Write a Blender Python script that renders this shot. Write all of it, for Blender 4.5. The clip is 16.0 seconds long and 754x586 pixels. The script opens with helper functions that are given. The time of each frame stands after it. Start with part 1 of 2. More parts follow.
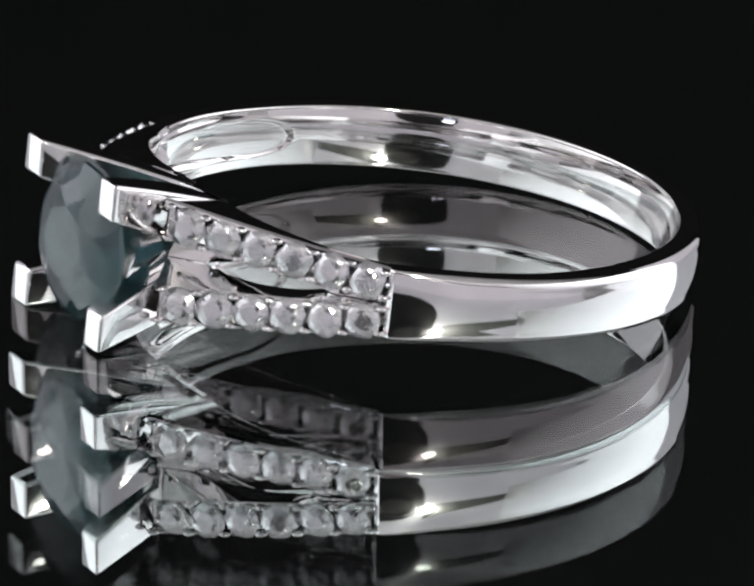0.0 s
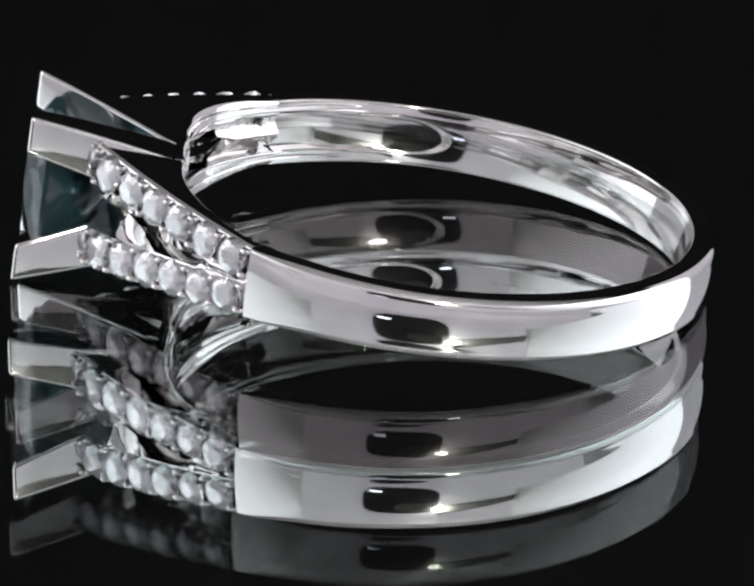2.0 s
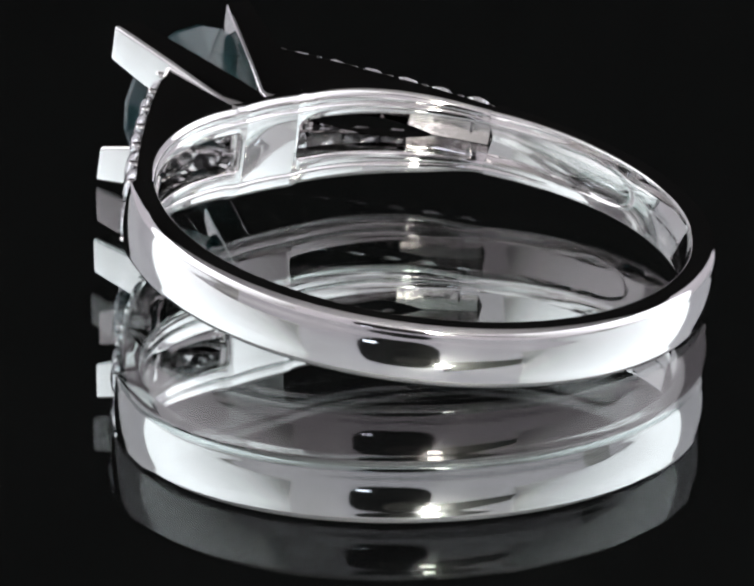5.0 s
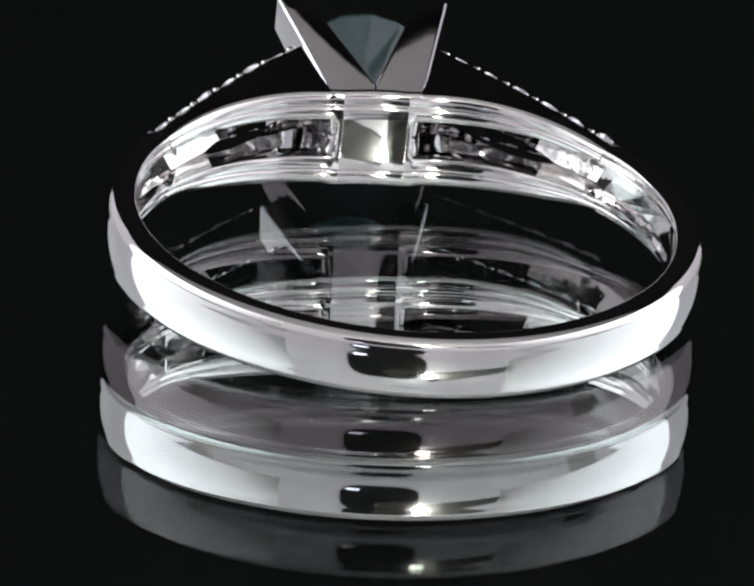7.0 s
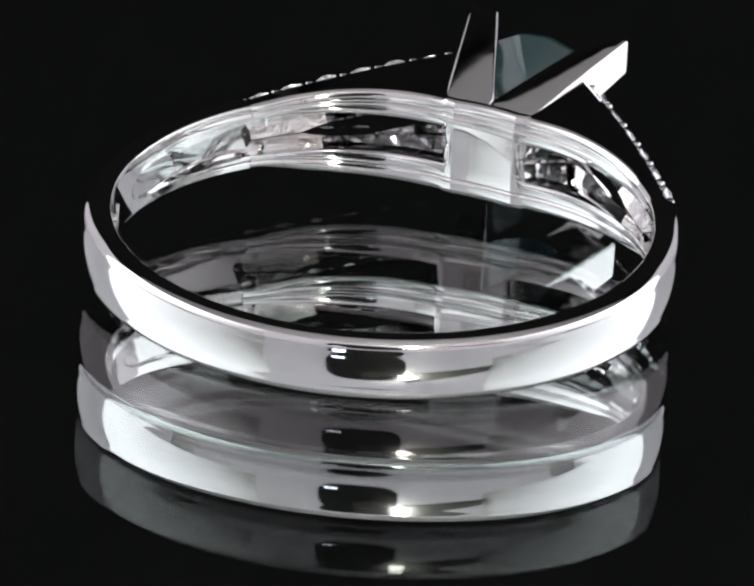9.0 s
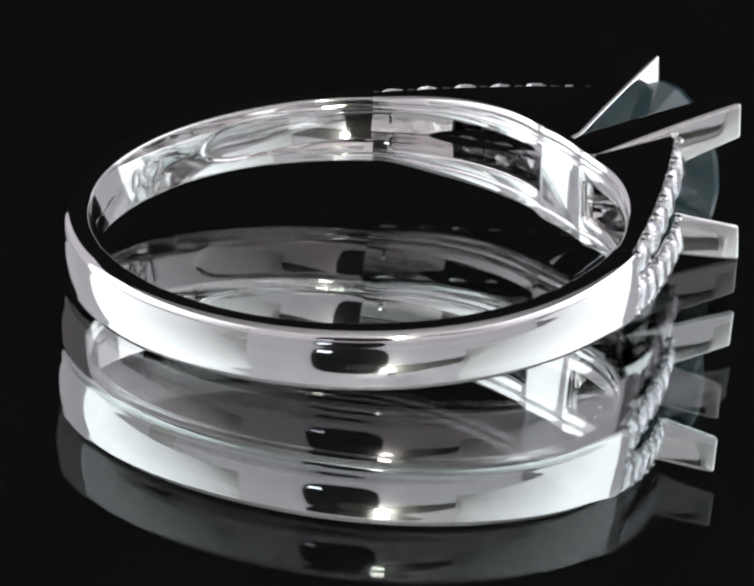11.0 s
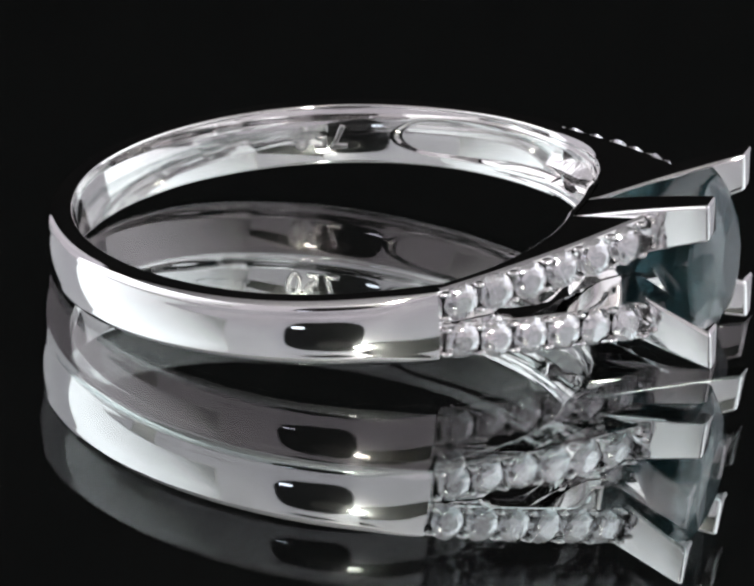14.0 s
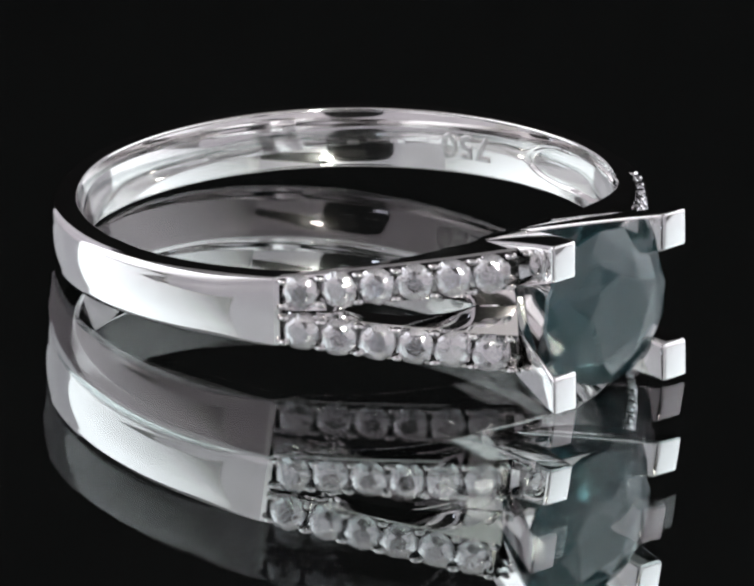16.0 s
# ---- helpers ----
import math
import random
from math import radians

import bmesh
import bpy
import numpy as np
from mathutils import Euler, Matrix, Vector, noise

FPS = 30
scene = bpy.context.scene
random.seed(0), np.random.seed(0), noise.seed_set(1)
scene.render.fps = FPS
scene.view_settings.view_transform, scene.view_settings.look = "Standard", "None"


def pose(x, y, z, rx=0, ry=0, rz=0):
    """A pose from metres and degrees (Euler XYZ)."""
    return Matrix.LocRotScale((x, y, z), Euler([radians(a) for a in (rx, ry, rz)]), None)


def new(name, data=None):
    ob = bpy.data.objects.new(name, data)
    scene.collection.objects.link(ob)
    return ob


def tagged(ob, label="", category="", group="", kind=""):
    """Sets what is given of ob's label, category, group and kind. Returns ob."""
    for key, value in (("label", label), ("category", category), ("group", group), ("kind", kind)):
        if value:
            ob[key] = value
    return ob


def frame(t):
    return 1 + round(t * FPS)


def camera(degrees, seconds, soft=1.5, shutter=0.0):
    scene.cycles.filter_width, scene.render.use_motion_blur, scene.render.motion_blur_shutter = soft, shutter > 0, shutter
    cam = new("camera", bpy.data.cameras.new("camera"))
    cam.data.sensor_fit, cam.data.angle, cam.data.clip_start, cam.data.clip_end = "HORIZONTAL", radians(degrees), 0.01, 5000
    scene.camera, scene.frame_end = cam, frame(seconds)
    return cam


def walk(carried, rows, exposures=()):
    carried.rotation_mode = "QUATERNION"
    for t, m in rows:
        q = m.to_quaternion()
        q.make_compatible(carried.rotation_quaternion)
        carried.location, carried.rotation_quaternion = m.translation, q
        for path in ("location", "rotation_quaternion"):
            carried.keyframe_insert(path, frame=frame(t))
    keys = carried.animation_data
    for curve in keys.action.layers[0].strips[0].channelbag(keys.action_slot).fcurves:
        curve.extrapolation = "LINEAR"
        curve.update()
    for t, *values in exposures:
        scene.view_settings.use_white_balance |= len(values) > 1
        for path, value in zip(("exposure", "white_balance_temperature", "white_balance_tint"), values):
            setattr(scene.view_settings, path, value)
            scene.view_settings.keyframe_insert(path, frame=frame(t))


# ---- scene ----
MM = 0.001


def mat_of(name, colour, rough=0.5, metal=0.0, trans=0.0, ior=1.45, emit=0.0):
    m = bpy.data.materials.new(name)
    m.use_nodes = True
    b = m.node_tree.nodes["Principled BSDF"]
    b.inputs["Base Color"].default_value = (*colour, 1)
    b.inputs["Roughness"].default_value = rough
    b.inputs["Metallic"].default_value = metal
    b.inputs["Transmission Weight"].default_value = trans
    b.inputs["IOR"].default_value = ior
    if emit:
        b.inputs["Emission Color"].default_value = (*colour, 1)
        b.inputs["Emission Strength"].default_value = emit
    return m


def noisy(m, socket, low, high, scale, detail=4.0, coords="Object"):
    """Drive one input of a material by noise, between two values."""
    t = m.node_tree
    b = t.nodes["Principled BSDF"]
    co = t.nodes.new("ShaderNodeTexCoord")
    n = t.nodes.new("ShaderNodeTexNoise")
    n.inputs["Scale"].default_value, n.inputs["Detail"].default_value = scale, detail
    t.links.new(co.outputs[coords], n.inputs["Vector"])
    if isinstance(low, tuple):
        r = t.nodes.new("ShaderNodeMix")
        r.data_type = "RGBA"
        r.inputs[6].default_value, r.inputs[7].default_value = (*low, 1), (*high, 1)
        t.links.new(n.outputs["Fac"], r.inputs[0])
        t.links.new(r.outputs[2], b.inputs[socket])
    else:
        r = t.nodes.new("ShaderNodeMapRange")
        r.inputs["From Min"].default_value, r.inputs["From Max"].default_value = 0.3, 0.7
        r.inputs["To Min"].default_value, r.inputs["To Max"].default_value = low, high
        t.links.new(n.outputs["Fac"], r.inputs["Value"])
        t.links.new(r.outputs["Result"], b.inputs[socket])
    return m


def bumpy(m, scale, strength, distance):
    t = m.node_tree
    co = t.nodes.new("ShaderNodeTexCoord")
    n = t.nodes.new("ShaderNodeTexNoise")
    n.inputs["Scale"].default_value, n.inputs["Detail"].default_value = scale, 3
    u = t.nodes.new("ShaderNodeBump")
    u.inputs["Strength"].default_value, u.inputs["Distance"].default_value = strength, distance
    t.links.new(co.outputs["Object"], n.inputs["Vector"])
    t.links.new(n.outputs["Fac"], u.inputs["Height"])
    t.links.new(u.outputs["Normal"], t.nodes["Principled BSDF"].inputs["Normal"])
    return m


# ---- camera: it stands still ----
cam = camera(4.4897, 16.0, 2.6)
EYE = Vector((0, -309.9110 * math.cos(radians(20.9683)), 309.9110 * math.sin(radians(20.9683)))) * MM
STAND = Matrix.Translation(EYE) @ pose(0, 0, 0, 0, 0, 0.0165) @ pose(0, 0, 0, 90 - 20.9683 + (-0.0771)) @ pose(0, 0, 0, 0, 0, 3.4767)
walk(cam, [(0.0, STAND), (16.0, STAND)])

# ---- world: a dark room round the light box ----
world = bpy.data.worlds.new("world")
world.use_nodes = True
world.node_tree.nodes["Background"].inputs[0].default_value = (0.010, 0.010, 0.011, 1)
world.node_tree.nodes["Background"].inputs[1].default_value = 0.1
scene.world = world

# ---- materials ----
white_gold = noisy(mat_of("white_gold", (0.90, 0.885, 0.88), 0.05, 1.0), "Roughness", 0.035, 0.07, 900)
bumpy(white_gold, 330, 0.25, 0.00002)
brushed_gold = bumpy(noisy(mat_of("cast_white_gold", (0.84, 0.82, 0.81), 0.16, 1.0), "Roughness", 0.10, 0.26, 1500), 1500, 0.35, 0.0002)
# darker than the band: the shading of the mark's relief is put into its colour
mark_shade = mat_of("shaded_mark_gold", (0.66, 0.65, 0.65), 0.22, 1.0)
diamond = mat_of("diamond", (0.97, 0.97, 0.99), 0.02, 0.58, 0.86, 2.35)
bumpy(diamond, 8000, 0.6, 0.00003)
teal_stone = noisy(mat_of("teal_stone", (0.06, 0.12, 0.13), 0.13, 0.0, 0.68, 1.74), "Base Color", (0.016, 0.060, 0.082), (0.070, 0.150, 0.158), 450)
glass_mat = mat_of("mirror_glass", (0.95, 0.975, 0.97), 0.0, 0.0, 1.0, 1.43)
glass_mat.node_tree.nodes["Principled BSDF"].inputs["Specular Tint"].default_value = (1.0, 0.90, 0.93, 1)
silver = mat_of("silvering", (0.77, 0.81, 0.80), 0.0, 1.0)
velvet = noisy(mat_of("black_velvet", (0.004, 0.004, 0.004), 0.95), "Base Color", (0.0075, 0.0075, 0.0075), (0.0115, 0.0115, 0.0115), 300)
velvet.node_tree.nodes["Principled BSDF"].inputs["Specular IOR Level"].default_value = 0.0
matt_black = noisy(mat_of("matt_black", (0.012, 0.012, 0.012), 0.8), "Roughness", 0.7, 0.9, 200)
black_plastic = noisy(mat_of("black_plastic", (0.035, 0.033, 0.032), 0.4), "Roughness", 0.3, 0.55, 200)
cloth_front = mat_of("tent_cloth", (0.30, 0.30, 0.31), 0.9, emit=0.30)
cloth_front.node_tree.nodes["Principled BSDF"].inputs["Emission Color"].default_value = (1.01, 0.95, 1.05, 1)
noisy(cloth_front, "Emission Strength", 0.33, 0.42, 9, 2)
cloth_roof = mat_of("tent_roof_cloth", (0.30, 0.30, 0.31), 0.9, emit=0.2)
cloth_roof.node_tree.nodes["Principled BSDF"].inputs["Emission Color"].default_value = (1.0, 0.96, 0.98, 1)
noisy(cloth_roof, "Emission Strength", 0.07, 0.13, 6, 2)
white_plastic = mat_of("white_plastic", (0.75, 0.75, 0.76), 0.5)
inner_gold = noisy(mat_of("inner_white_gold", (0.88, 0.86, 0.85), 0.16, 1.0), "Roughness", 0.035, 0.08, 1100)


def falloff(m, front, half, hot, rim):
    """A light panel that is hot towards its rear edge and fades to the front, further up later; front is the sign of its own x there."""
    t = m.node_tree
    co = t.nodes.new("ShaderNodeTexCoord")
    xyz = t.nodes.new("ShaderNodeSeparateXYZ")
    along = t.nodes.new("ShaderNodeMath")
    along.operation = "MULTIPLY"
    along.inputs[1].default_value = front
    lift = t.nodes.new("ShaderNodeMath")
    lift.operation = "MULTIPLY_ADD"
    lift.inputs[1].default_value = -0.55
    r = t.nodes.new("ShaderNodeMapRange")
    for k, v in (("From Min", -half * 0.8), ("From Max", half * 0.75), ("To Min", hot), ("To Max", rim)):
        r.inputs[k].default_value = v
    t.links.new(co.outputs["Object"], xyz.inputs[0])
    t.links.new(xyz.outputs["X"], along.inputs[0])
    t.links.new(xyz.outputs["Z"], lift.inputs[0])
    t.links.new(along.outputs[0], lift.inputs[2])
    t.links.new(lift.outputs[0], r.inputs["Value"])
    t.links.new(r.outputs["Result"], t.nodes["Principled BSDF"].inputs["Emission Strength"])
    t.nodes["Principled BSDF"].inputs["Base Color"].default_value = (0.22, 0.22, 0.23, 1)
    return m


led_right = falloff(mat_of("led_panel_right", (0.95, 0.955, 1.015), 0.6, emit=1.5), 1, 0.16, 1.75, 0.16)
led_left = falloff(mat_of("led_panel_left", (0.95, 0.955, 1.015), 0.6, emit=1.5), -1, 0.15, 1.75, 0.16)
led_warm = mat_of("warm_led", (1.0, 0.965, 0.88), 0.4, emit=310)
led_cool = mat_of("cool_led", (0.82, 0.86, 1.0), 0.4, emit=3.5)


# ---- mesh helpers, in millimetres ----
def finish(name, bm, material, parent=None, label="", smooth=False, bevel=0.0, seg=2, sharp=38):
    bmesh.ops.recalc_face_normals(bm, faces=bm.faces)
    if bevel:
        bmesh.ops.bevel(bm, geom=[e for e in bm.edges if e.is_manifold and e.calc_face_angle(0) > 0.5], offset=bevel, segments=seg, profile=0.5, affect="EDGES")
    bmesh.ops.recalc_face_normals(bm, faces=bm.faces)
    bmesh.ops.scale(bm, vec=(MM, MM, MM), verts=bm.verts)
    me = bpy.data.meshes.new(name)
    bm.to_mesh(me)
    bm.free()
    if smooth:
        me.polygons.foreach_set("use_smooth", [True] * len(me.polygons))
        me.set_sharp_from_angle(angle=radians(sharp))
    me.materials.append(material)
    ob = new(name, me)
    ob.parent = parent
    if label:
        tagged(ob, label)
    return ob


def part(name, bm, material, parent, label="", smooth=False, bevel=0.0, seg=2, sharp=38):
    return finish(name, bm, material, parent, label, smooth, bevel, seg, sharp)


def box(x0, x1, y0, y1, z0, z1):
    bm = bmesh.new()
    bmesh.ops.create_cube(bm, size=1.0)
    for v in bm.verts:
        v.co = Vector((x0 if v.co.x < 0 else x1, y0 if v.co.y < 0 else y1, z0 if v.co.z < 0 else z1))
    return bm


def sweep(sections, closed=False):
    """A solid through rings of points; capped at both ends unless closed."""
    bm = bmesh.new()
    rows = [[bm.verts.new(p) for p in s] for s in sections]
    n = len(rows[0])
    for i in range(len(rows) - (0 if closed else 1)):
        a, b = rows[i], rows[(i + 1) % len(rows)]
        for k in range(n):
            bm.faces.new((a[k], a[(k + 1) % n], b[(k + 1) % n], b[k]))
    if not closed:
        bm.faces.new(rows[0])
        bm.faces.new(rows[-1][::-1])
    return bm


# ---- the light box round the ring ----
def slab(name, bm, material, label, category, kind="", bevel=0.0):
    return tagged(finish(name, bm, material, None, "", False, bevel), label, category, "", kind)


slab("floor", box(-400, 400, -420, 350, -60, -50), velvet, "black velvet floor of the light box", "floor", "structure")
slab("ceiling", box(-400, 400, -420, 350, 480, 490), velvet, "black ceiling of the light box", "ceiling", "structure")
slab("wall_back", box(-400, 400, 350, 360, -50, 480), velvet, "black velvet back wall of the light box", "wall", "structure")
slab("wall_front", box(-400, 400, -430, -420, -50, 480), velvet, "black front wall behind the camera", "wall", "structure")
slab("wall_left", box(-410, -400, -420, 350, -50, 480), velvet, "black side wall of the light box", "wall", "structure")
slab("wall_right", box(400, 410, -420, 350, -50, 480), velvet, "black side wall of the light box", "wall", "structure")


def light_tent():
    """The glowing cloth that hangs in a wide arc round the table, open at the back, with a dimmer roof."""
    tent = tagged(new("light_tent"), "pale glowing cloth of a round light tent", "light tent")
    secs = []
    for i in range(77):
        a = radians(-152 + 4 * i)
        c, q = math.cos(a), math.sin(a)
        top = 250 + 190 * max(0.0, min(1.0, (110 - abs(math.degrees(a))) / 50))
        secs.append([Vector((r * q, -r * c, z)) for r, z in ((350, -50), (352, -50), (352, top), (350, top))])
    part("curtain", sweep(secs), cloth_front, tent, "", True)
    part("roof", box(-340, 340, -340, 312, 441, 443), cloth_roof, tent, "dim cloth roof")
    return tent


light_tent()


def light_panel(name, width, height, at, turn, lean, glow, label):
    """An upright panel with a frame; its bright side faces -y before it is turned."""
    ob = tagged(new(name), label, "light panel", "side lights")
    ob.matrix_basis = pose(at[0] * MM, at[1] * MM, at[2] * MM, 0, 0, turn) @ pose(0, 0, 0, 0, lean)
    part("diffuser", box(-width / 2, width / 2, -3, 0, 0, height), glow, ob)
    w = width / 2
    for x0, x1, z0, z1 in ((-w - 2, -w, -2, height + 2), (w, w + 2, -2, height + 2), (-w, w, -2, 0), (-w, w, height, height + 2)):
        part("frame", box(x0, x1, -4, 4, z0, z1), white_plastic, ob)
    part("stand", box(-20, 20, 4, 12, -38 - at[2], height * 0.5), white_plastic, ob, bevel=1)
    part("foot", box(-45, 45, -15, 35, -50 - at[2], -36 - at[2]), white_plastic, ob, bevel=2)
    return ob


light_panel("led_panel", 320, 190, (180, -47, 20), -90, -16, led_right, "bright white side light panel with a thin frame")
light_panel("led_panel", 300, 190, (-180, -58, 20), 90, 10, led_left, "bright white side light panel with a thin frame")


def filming_camera():
    ob = tagged(new("video_camera"), "black video camera with small lamps", "camera")
    ob.matrix_basis = pose(0.003, -0.325, 0.174)
    shape = []
    for k in range(40):
        a = 2 * math.pi * k / 40
        c, q = math.cos(a), math.sin(a)
        shape.append((-22 + 88 * math.copysign(abs(c) ** 0.55, c), -24 + 118 * math.copysign(abs(q) ** 0.55, q)))
    part("body", sweep([[Vector((x, y, z)) for x, z in shape] for y in (-15, 0)]), matt_black, ob, bevel=3)
    lens = []
    for y, r in ((0, 44), (6, 44), (6, 36), (0.5, 34)):
        lens.append([Vector((10 + r * math.cos(2 * math.pi * k / 40), y, 20 + r * math.sin(2 * math.pi * k / 40))) for k in range(40)])
    part("lens_ring", sweep(lens), black_plastic, ob, smooth=True)
    part("mounting_rod", box(-9, 9, -95, -14, -9, 9), black_plastic, ob, bevel=3)
    for x, z, m, r in ((74, 46, led_warm, 18.0), (110, 44, led_warm, 6.0)):
        bm = bmesh.new()
        bmesh.ops.create_icosphere(bm, subdivisions=2, radius=r)
        bmesh.ops.translate(bm, vec=(x, 3, z), verts=bm.verts)
        part("lamp", bm, m, ob, "small glowing lamp", True)
    part("screen", box(-92, -64, 1, 5, -112, -101), led_cool, ob, "small bright screen")
    secs = []
    for i in range(21):
        f = i / 20
        a, r, el, hz = radians(14 + 29 * f), 335 - 85 * f, 35 - 10 * f, 6.5 - 3.2 * f
        low, high = (r * math.tan(radians(el + k * hz)) - 174 for k in (-1, 1))
        secs.append([Vector((q * math.sin(a) - 3, 325 - q * math.cos(a), z)) for q, z in ((r, low), (r + 6, low), (r + 6, high), (r, high))])
    part("lamp_arm", sweep(secs), matt_black, ob)
    return ob


filming_camera()

# ---- mirror plate ----
plate = tagged(new("mirror_plate"), "thick dark mirror glass plate under the ring", "mirror")
part("glass", box(-90, 90, -90, 90, -3.2, 0), glass_mat, plate, "clear glass sheet")
part("backing", box(-90.5, 90.5, -90.5, 90.5, -8, -2.75), silver, plate, "silvered backing")
for dx in (-70, 70):
    for dy in (-70, 70):
        part("foot", box(dx - 8, dx + 8, dy - 8, dy + 8, -50, -8), black_plastic, plate)

# ---- the ring, in its own space: x to the head, z along its axis ----
RO, RI, W = 9.57, 8.57, 1.0344
JOINT, ZJ = 0.9538, 1.14
ring = tagged(new("ring"), "polished white gold ring with a teal stone and small diamonds", "ring")


def polar(r, a, z):
    return Vector((r * math.cos(a), r * math.sin(a), z))


def smooth(u):
    u = max(0.0, min(1.0, u))
    return u * u * (3 - 2 * u)


def band_section(a, wide, far, pocket=0.0):
    """Across the band: a softly domed outside, flat sides, rounded inner lips; pocket tells how far past the hollow inside it lies, 1 at its end."""
    pts = []
    crown, lip = 0.08, 0.09
    soft = 0.10 + 0.26 * smooth((min(a, 2 * math.pi - a) - JOINT) / 0.26)
    edge = wide - soft
    d = abs(math.degrees(a) - 180)
    out = RO - far + 0.09 * smooth((128 - d) / 52) * smooth((d - 30) / 40)
    for k in range(-6, 7):
        u = k / 6
        pts.append(polar(out - crown * u * u, a, u * edge))
    for k in range(1, 9):
        f = radians(10 * k)
        pts.append(polar(out - crown - soft + soft * math.cos(f), a, edge + soft * math.sin(f)))
    pts.append(polar(out - crown - soft - 0.02, a, wide))
    pts.append(polar(RI + 0.14 + lip, a, wide))
    lips = []
    for k in range(7):
        f = radians(15 * k)
        lips.append((RI + 0.11 + lip - lip * math.sin(f), wide - lip + lip * math.cos(f)))
    pts += [polar(r, a, z) for r, z in lips]
    n = 26
    hollow = 0.34 - 0.26 * smooth((min(math.degrees(a), 360 - math.degrees(a)) - 58) / 30)
    groove = smooth((78 - min(math.degrees(a), 360 - math.degrees(a))) / 24)
    for k in range(n, -n - 1, -1):
        z = k / n * (wide - lip - 0.01)
        depth = hollow * smooth((1 - math.hypot(z / 0.66, pocket)) / 0.16)
        depth += 0.05 * groove * smooth(1 - abs(abs(z) - 0.86) / 0.06)
        pts.append(polar(RI + 0.11 * (k / n) ** 2 + depth, a, z))
    pts += [polar(r, a, -z) for r, z in lips[::-1]]
    pts.append(polar(RI + 0.14 + lip, a, -wide))
    pts.append(polar(out - crown - soft - 0.02, a, -wide))
    for k in range(8, 0, -1):
        f = radians(10 * k)
        pts.append(polar(out - crown - soft + soft * math.cos(f), a, -edge - soft * math.sin(f)))
    return pts


def make_band():
    """The plain part of the hoop, from one joint round the back to the other; it widens a little towards the joints."""
    secs = []
    n = 420
    steps = [0.0, 0.4, 0.8, 1.2, 1.6] + [2 + k for k in range(n - 3)] + [n - 1.6, n - 1.2, n - 0.8, n - 0.4, n]
    for i in steps:
        a = JOINT + (2 * math.pi - 2 * JOINT) * i / n
        d = math.degrees(min(a, 2 * math.pi - a))
        wide = W + (ZJ - W) * smooth((95 - d) / 42)
        end = max(0.0, d - 84) / 11
        ends = min(i, n - i)
        far = 0.13 * max(0.0, 1 - ends / 1.6)
        secs.append(band_section(a, wide, far, end))
    ob = part("band", sweep(secs), white_gold, ring, "polished white gold band", True)
    ob.data.materials.append(inner_gold)
    for p in ob.data.polygons:
        if p.normal.x * p.center.x + p.normal.y * p.center.y < -0.004:
            p.material_index = 1
    return ob


band = make_band()

# the shoulders: four deep rails from the joint to the prongs
J = ((RO - 0.12) * math.cos(JOINT), (RO - 0.12) * math.sin(JOINT))
E = (10.75, 2.40)
ZE = 2.07


def outer(s):
    """The outer line of a shoulder in plan, s from 0 at the joint to 1 at the prong, and its outward normal."""
    cx, cy = (J[0] + E[0]) / 2 + 0.30, (J[1] + E[1]) / 2 + 0.28
    x = (1 - s) ** 2 * J[0] + 2 * s * (1 - s) * cx + s * s * E[0]
    y = (1 - s) ** 2 * J[1] + 2 * s * (1 - s) * cy + s * s * E[1]
    dx = 2 * (1 - s) * (cx - J[0]) + 2 * s * (E[0] - cx)
    dy = 2 * (1 - s) * (cy - J[1]) + 2 * s * (E[1] - cy)
    n = math.hypot(dx, dy)
    return Vector((x, y, 0)), Vector((-dy / n, dx / n, 0)), Vector((dx / n, dy / n, 0))


def ztop(s):
    return ZJ + (ZE - ZJ) * s


def strip(s):
    """The height of the diamond row along a shoulder."""
    return 1.08 + 0.24 * s


def gem(d, crown=0.15, pav=0.43, uneven=0.0, dense=1.0):
    """A round brilliant: table, crown, girdle and pavilion facets; its axis along z."""
    bm = bmesh.new()
    def ringof(n, r, z, off=0.0):
        n = round(n * dense)
        for k in range(n):
            a = 2 * math.pi * (k + off) / n
            q = r * d * (1 + random.uniform(-uneven, uneven))
            bm.verts.new((q * math.cos(a), q * math.sin(a), z * d * (1 + random.uniform(-uneven, uneven))))
    ringof(8, 0.235, crown)
    ringof(8, 0.345, crown * 0.80, 0.5)
    ringof(16, 0.43, crown * 0.46, 0.0)
    ringof(16, 0.5, 0.012, 0.25)
    ringof(16, 0.5, -0.018, 0.25)
    ringof(8, 0.30, -pav * 0.48)
    ringof(8, 0.14, -pav * 0.77, 0.5)
    bm.verts.new((0, 0, -pav * d))
    bmesh.ops.convex_hull(bm, input=bm.verts)
    return bm


BORE_END = math.atan2(1.08, 7.75)


def bore(a, sz):
    """The inner edge of the hoop under the head at an angle, and its height there."""
    s = min(1.0, (JOINT - abs(a)) / (JOINT - BORE_END))
    p = polar(RI - 0.80 * s * s, a, 0)
    run = max(0.0, p.x - J[0] + 0.4)
    z = ZJ + (ZE - ZJ) * 1.05 * run * run / (run + 0.5) / (E[0] - J[0]) + (0.14 * smooth(3 * s) if sz < 0 else 0.0)
    return p, z


side_mesh = None
bead_mesh = None


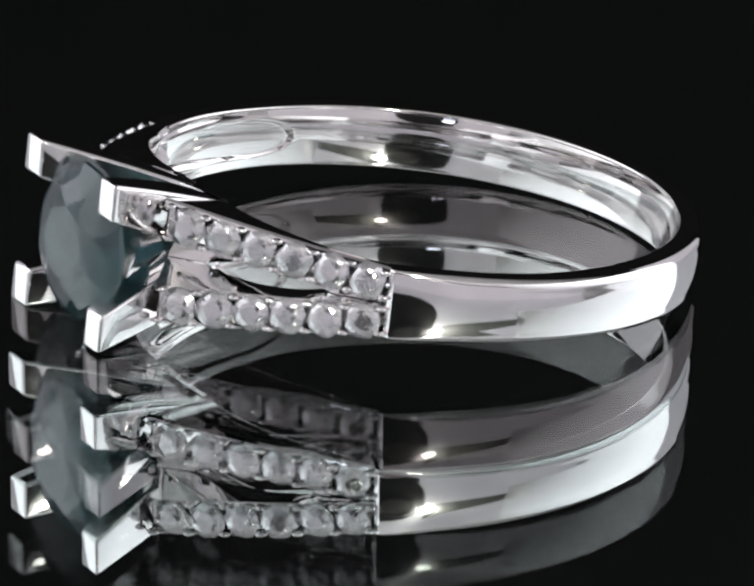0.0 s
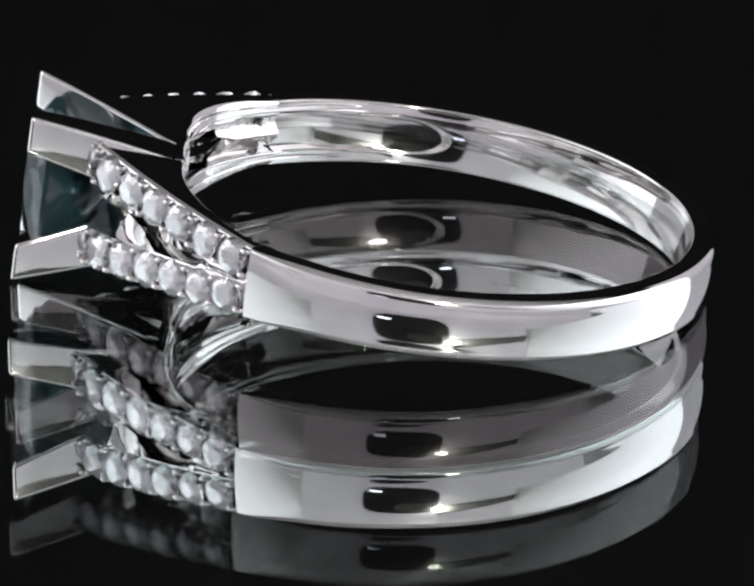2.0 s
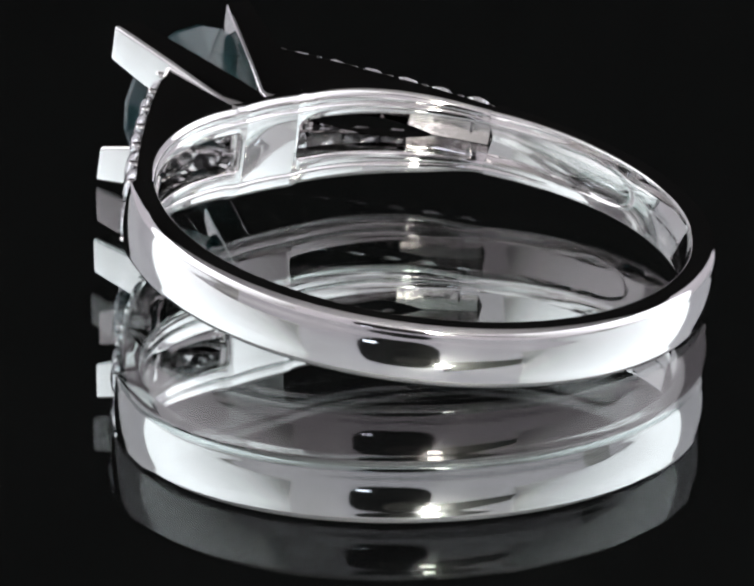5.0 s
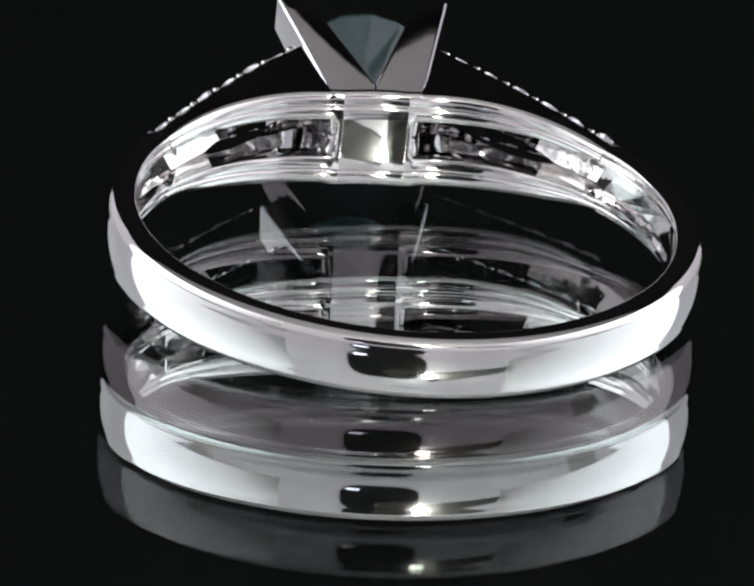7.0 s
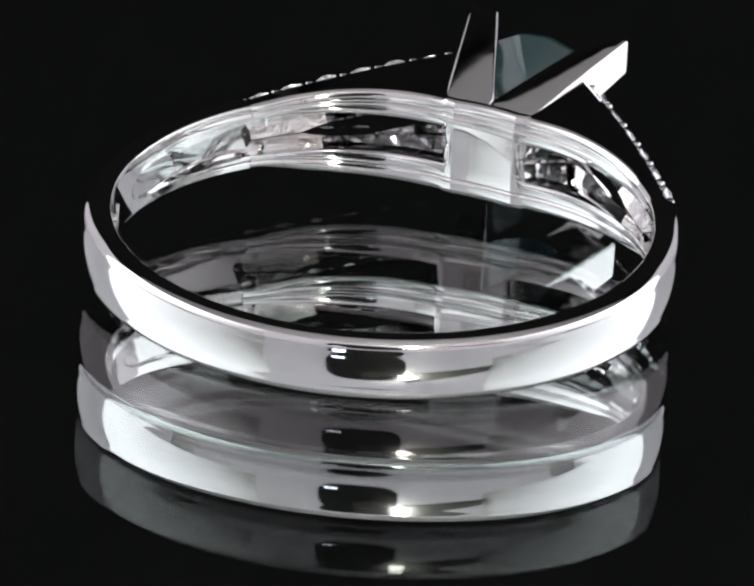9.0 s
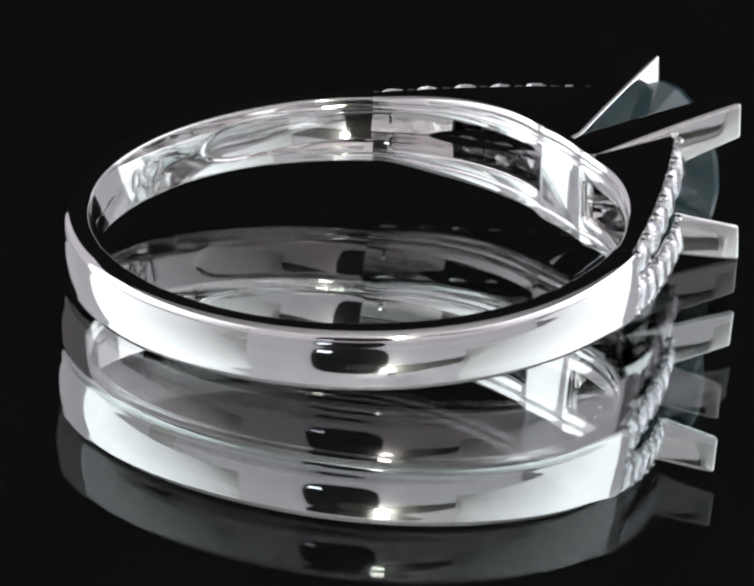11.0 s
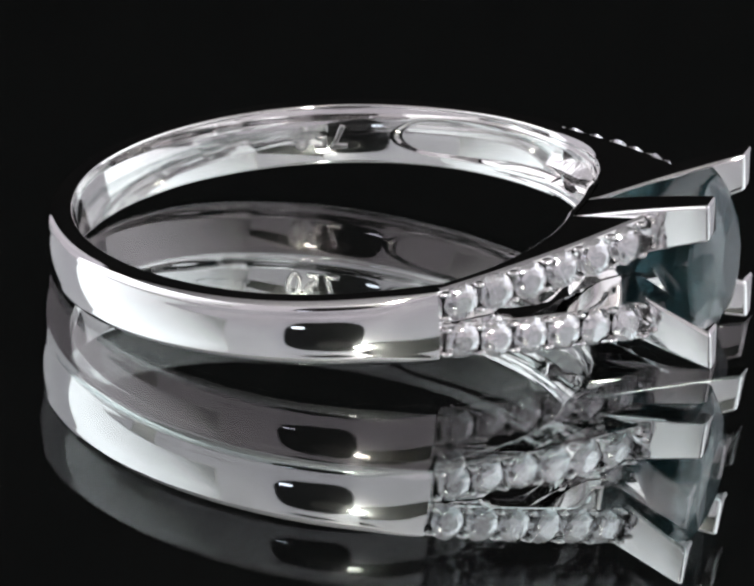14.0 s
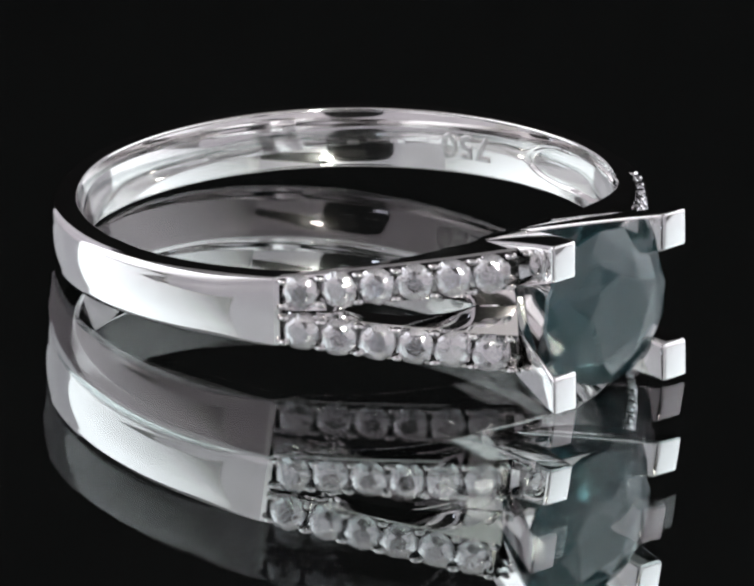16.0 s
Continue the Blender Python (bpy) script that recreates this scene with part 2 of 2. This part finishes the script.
def make_rail(sy, sz):
    n = 60
    secs = []
    for i in range(n + 1):
        s = i / n
        o, nor, tan = outer(s)
        inn, zi = bore(JOINT + (BORE_END - JOINT) * s, sz)
        zt = ztop(s)
        rad = inn.normalized()
        deep, back = o - nor * 0.46, o - nor * 0.92
        slit = 0.02 + 0.31 * math.sin(math.pi * max(0.0, min(1.0, (s - 0.26) / 0.56))) ** 0.7
        sink = 0.14 + 0.66 * smooth((s - 0.20) / 0.20)
        low = max(zt - strip(s), slit + 0.01)
        flat = [(o - nor * 0.28, zt), (o - nor * 0.16, zt - 0.05), (o - nor * 0.13, zt - 0.13), (deep, zt - 0.13), (deep, low + 0.12), (o - nor * 0.10, low + 0.12), (o - nor * 0.10, low + 0.04), (o - nor * 0.14, low),
                (o - nor * sink * 0.62, (low + slit) / 2 - 0.03), (o - nor * sink, slit), (back, slit),
                (inn + rad * 0.55, 0.67), (inn + rad * 0.22, 0.69), (inn + rad * 0.22, zi - 0.06), (inn + rad * 0.25, zi)]
        secs.append([Vector((p.x, sy * p.y, sz * z)) for p, z in flat])
    shell = sweep(secs)
    shell.faces.ensure_lookup_table()
    wide = len(secs[0])
    bmesh.ops.delete(shell, geom=[shell.faces[i * wide + k] for i in range(round(0.36 * n), n - 2) for k in (3, 10)], context="FACES_ONLY")
    rail = part("shoulder_rail", shell, white_gold, ring, "polished split shoulder set with small diamonds", True, sharp=20)
    rail.data.materials.append(brushed_gold)
    for p in rail.data.polygons:
        c = Vector((p.center.x, p.center.y, 0))
        if p.normal.dot(c.normalized()) < -0.25 and c.length > (RI + 0.12) * MM:
            p.material_index = 1
    global side_mesh, bead_mesh
    count = 6
    for i in range(count):
        s = (i + 0.55) / (count + 0.25)
        o, nor, tan = outer(s)
        zc = ztop(s) - strip(s) / 2 - 0.01
        if side_mesh is None:
            st = part("side_stone", gem(1.18, 0.19, 0.40, 0.05, 1.45), diamond, rail, "clear round diamond")
            side_mesh = st.data
        else:
            st = new("side_stone", side_mesh)
            st.parent = rail
        at = o - nor * 0.03
        st.matrix_basis = Matrix.Translation(Vector((at.x, sy * at.y, sz * zc)) * MM) @ Vector((nor.x, sy * nor.y, 0)).to_track_quat("Z", "Y").to_matrix().to_4x4() @ pose(0, 0, 0, random.uniform(-8, 8), random.uniform(-8, 8), random.uniform(0, 45)) @ Matrix.Scale(0.98 + 0.07 * s, 4)
    for i in range(count + 1):
        s = max(0.018, (i + 0.07) / (count + 0.25))
        o, nor, tan = outer(s)
        for dz in (-0.16, 0.12 - strip(s)):
            if bead_mesh is None:
                bm = bmesh.new()
                bmesh.ops.create_icosphere(bm, subdivisions=2, radius=0.135)
                bmesh.ops.scale(bm, vec=(1.5, 0.8, 1.3), verts=bm.verts)
                bd = part("bead", bm, white_gold, rail, "", True)
                bead_mesh = bd.data
            else:
                bd = new("bead", bead_mesh)
                bd.parent = rail
            at = o - nor * 0.03
            bd.matrix_basis = Matrix.Translation(Vector((at.x, sy * at.y, sz * (ztop(s) + dz))) * MM) @ Vector((nor.x, sy * nor.y, 0)).to_track_quat("Z", "Y").to_matrix().to_4x4()
    return rail


for sy in (1, -1):
    for sz in (1, -1):
        make_rail(sy, sz)


# the head: a base plate inside the band, four prongs and the stone
def make_prong(sy, sz):
    """A square prong: from the base its inner side runs along the middle, then leaves it in a sharp vee."""
    tip, base = Vector((12.8548, 2.3743, 2.1820)), Vector((7.90, 0.77, 0.76))
    secs = []
    for s in (0, 0.13, 0.25, 0.4, 0.55, 0.7, 0.85, 1):
        c = base.lerp(tip, s)
        hy, hz = 0.77 - 0.27 * s, 0.76 - 0.14 * s
        out = 4 * s * (1 - s)
        f = max(0.0, (s - 0.13) / 0.87)
        inner, under = 0.004 + 1.86 * f, 0.004 + 1.55 * f
        side, top = c.y + hy, c.z + hz + 0.05 * out
        secs.append([Vector((c.x, sy * y, sz * z)) for y, z in ((inner, under), (side - 0.15 * (1 - s), under), (side, top), (inner, top))])
    return part("prong", sweep(secs), white_gold, ring, "square polished prong", True, 0.13, 5)


for sy in (1, -1):
    for sz in (1, -1):
        make_prong(sy, sz)


def make_inner_hoop():
    """The inside of the hoop under the head: creased lips, the plain bridge in the middle and an open window on either side, ending at a low rib."""
    half = [0.7 * k for k in range(11)] + [7.4 + 0.18 * k for k in range(18)] + [10.9 + 0.8 * k for k in range(49)] + [49.9 + 0.14 * k for k in range(13)] + [52.0, 53.0, 54.0, math.degrees(JOINT)]
    angles = [-d for d in half[:0:-1]] + half
    low = [0.06 * k for k in range(8)] + [0.46 + 0.02 * k for k in range(13)]
    verts, deep = [], []
    for d in angles:
        a = radians(d)
        row, dep = [], []
        for sz in (-1, 1):
            p, zi = bore(a, sz)
            rad = p.normalized()
            y = abs(p.y)
            zi += 0.05 * smooth((1.52 - y) / 0.16)
            zm = 0.64 + 0.50 * (zi - 0.64)
            floor_at = 0.60 if abs(d) < 50.5 else 0.15 if abs(d) < 51.2 else 0.35
            side = []
            for z in low:
                q0, q1 = z - 0.50, 1.40 - y
                gap = math.hypot(max(q0, 0), max(q1, 0)) - 0.16 + min(max(q0, q1), 0)
                dd = floor_at * smooth(-gap / 0.05 + 0.2)
                rim = 0.035 * smooth(1 - gap / 0.06) if gap > 0 else 0.035
                side.append((max(dd, rim), z, dd))
            for z, r in ((zm - 0.10, 0.0), (zm - 0.06, 0.008), (zm - 0.03, 0.035), (zm, 0.075), (zm + 0.025, 0.05), (zm + 0.05, 0.03), (zm + 0.12, 0.02), (zi - 0.20, 0.03),
                         (zi - 0.14, 0.045), (zi - 0.09, 0.07), (zi - 0.05, 0.10), (zi - 0.02, 0.13), (zi + 0.003, 0.17), (zi + 0.003, 0.34)):
                side.append((r, z, 0.0))
            pts = [(p + rad * (r + 0.07 * (z / zi) ** 2) + Vector((0, 0, sz * z)), dd) for r, z, dd in side]
            if sz < 0:
                pts = pts[:0:-1]
            row += [q for q, dd in pts]
            dep += [dd for q, dd in pts]
        verts.append(row)
        deep.append(dep)
    bm = bmesh.new()
    made = [[bm.verts.new(q) for q in row] for row in verts]
    for i in range(len(made) - 1):
        for k in range(len(made[0]) - 1):
            if min(deep[i][k], deep[i][k + 1], deep[i + 1][k], deep[i + 1][k + 1]) < 0.52:
                bm.faces.new((made[i][k], made[i][k + 1], made[i + 1][k + 1], made[i + 1][k]))
    return part("inner_hoop", bm, white_gold, ring, "smooth bridge and creased lips under the head", True, sharp=50)


make_inner_hoop()

stone = part("centre_stone", gem(5.12, 0.14, 0.44), teal_stone, ring, "round cut milky teal gemstone")
stone.matrix_basis = Matrix.Translation(Vector((12.15, 0, 0)) * MM) @ pose(0, 0, 0, 0, 90, 0)


# the fineness mark inside the band, darkened to stand in for shade at its edges
def hallmark(text, angle, height):
    cu = bpy.data.curves.new("hallmark", "FONT")
    cu.body, cu.align_x, cu.align_y, cu.size, cu.extrude = text, "CENTER", "CENTER", 1.0, 0.03
    cu.bevel_depth, cu.bevel_resolution, cu.space_character = 0.03, 1, 1.1
    tmp = bpy.data.objects.new("tmp", cu)
    me = bpy.data.meshes.new_from_object(tmp)
    bpy.data.objects.remove(tmp)
    bm = bmesh.new()
    bm.from_mesh(me)
    for v in bm.verts:
        a = angle + v.co.x * height * 1.3 / RI
        v.co = polar(RI + 0.02 - v.co.z, a, -v.co.y * height * 1.3)
    return part("hallmark", bm, mark_shade, ring, "fineness mark inside the band")


hallmark("750", radians(111.0), 0.86)


def mark_bar(deg, z, wide, high):
    """A short raised stroke inside the band."""
    a = radians(deg)
    secs = []
    for k in (-1, 0, 1):
        b = a + k * wide / 2 / RI
        secs.append([polar(r, b, z + q * high / 2) for r, q in ((RI + 0.03, -1), (RI - 0.03, -0.7), (RI - 0.03, 0.7), (RI + 0.03, 1))])
    part("mark", sweep(secs), white_gold, ring, "worn illegible stroke of a mark")


for deg, z, wide, high in ((127, -0.05, 0.5, 0.16), (132, -0.1, 0.5, 0.16), (137, -0.15, 0.4, 0.16), (254, 0.0, 0.5, 0.16), (249, 0.0, 0.5, 0.16), (244, 0.0, 0.5, 0.16)):
    mark_bar(deg, z, wide, high)


# ---- motion: the ring turns with its table ----
def motions():
    rows = []
    for k in range(33):
        t = k * 0.5
        rows.append((t, pose(0, 0, 0, 0, 0, 211.9078 + (-16.1808) * t) @ pose((-1.2215) * MM, (-0.4876) * MM, 1.8064 * MM) @ pose(0, 0, 0, 0, -4.5017) @ pose(0, 0, 0, 1.2874)))
    walk(ring, rows)


motions()
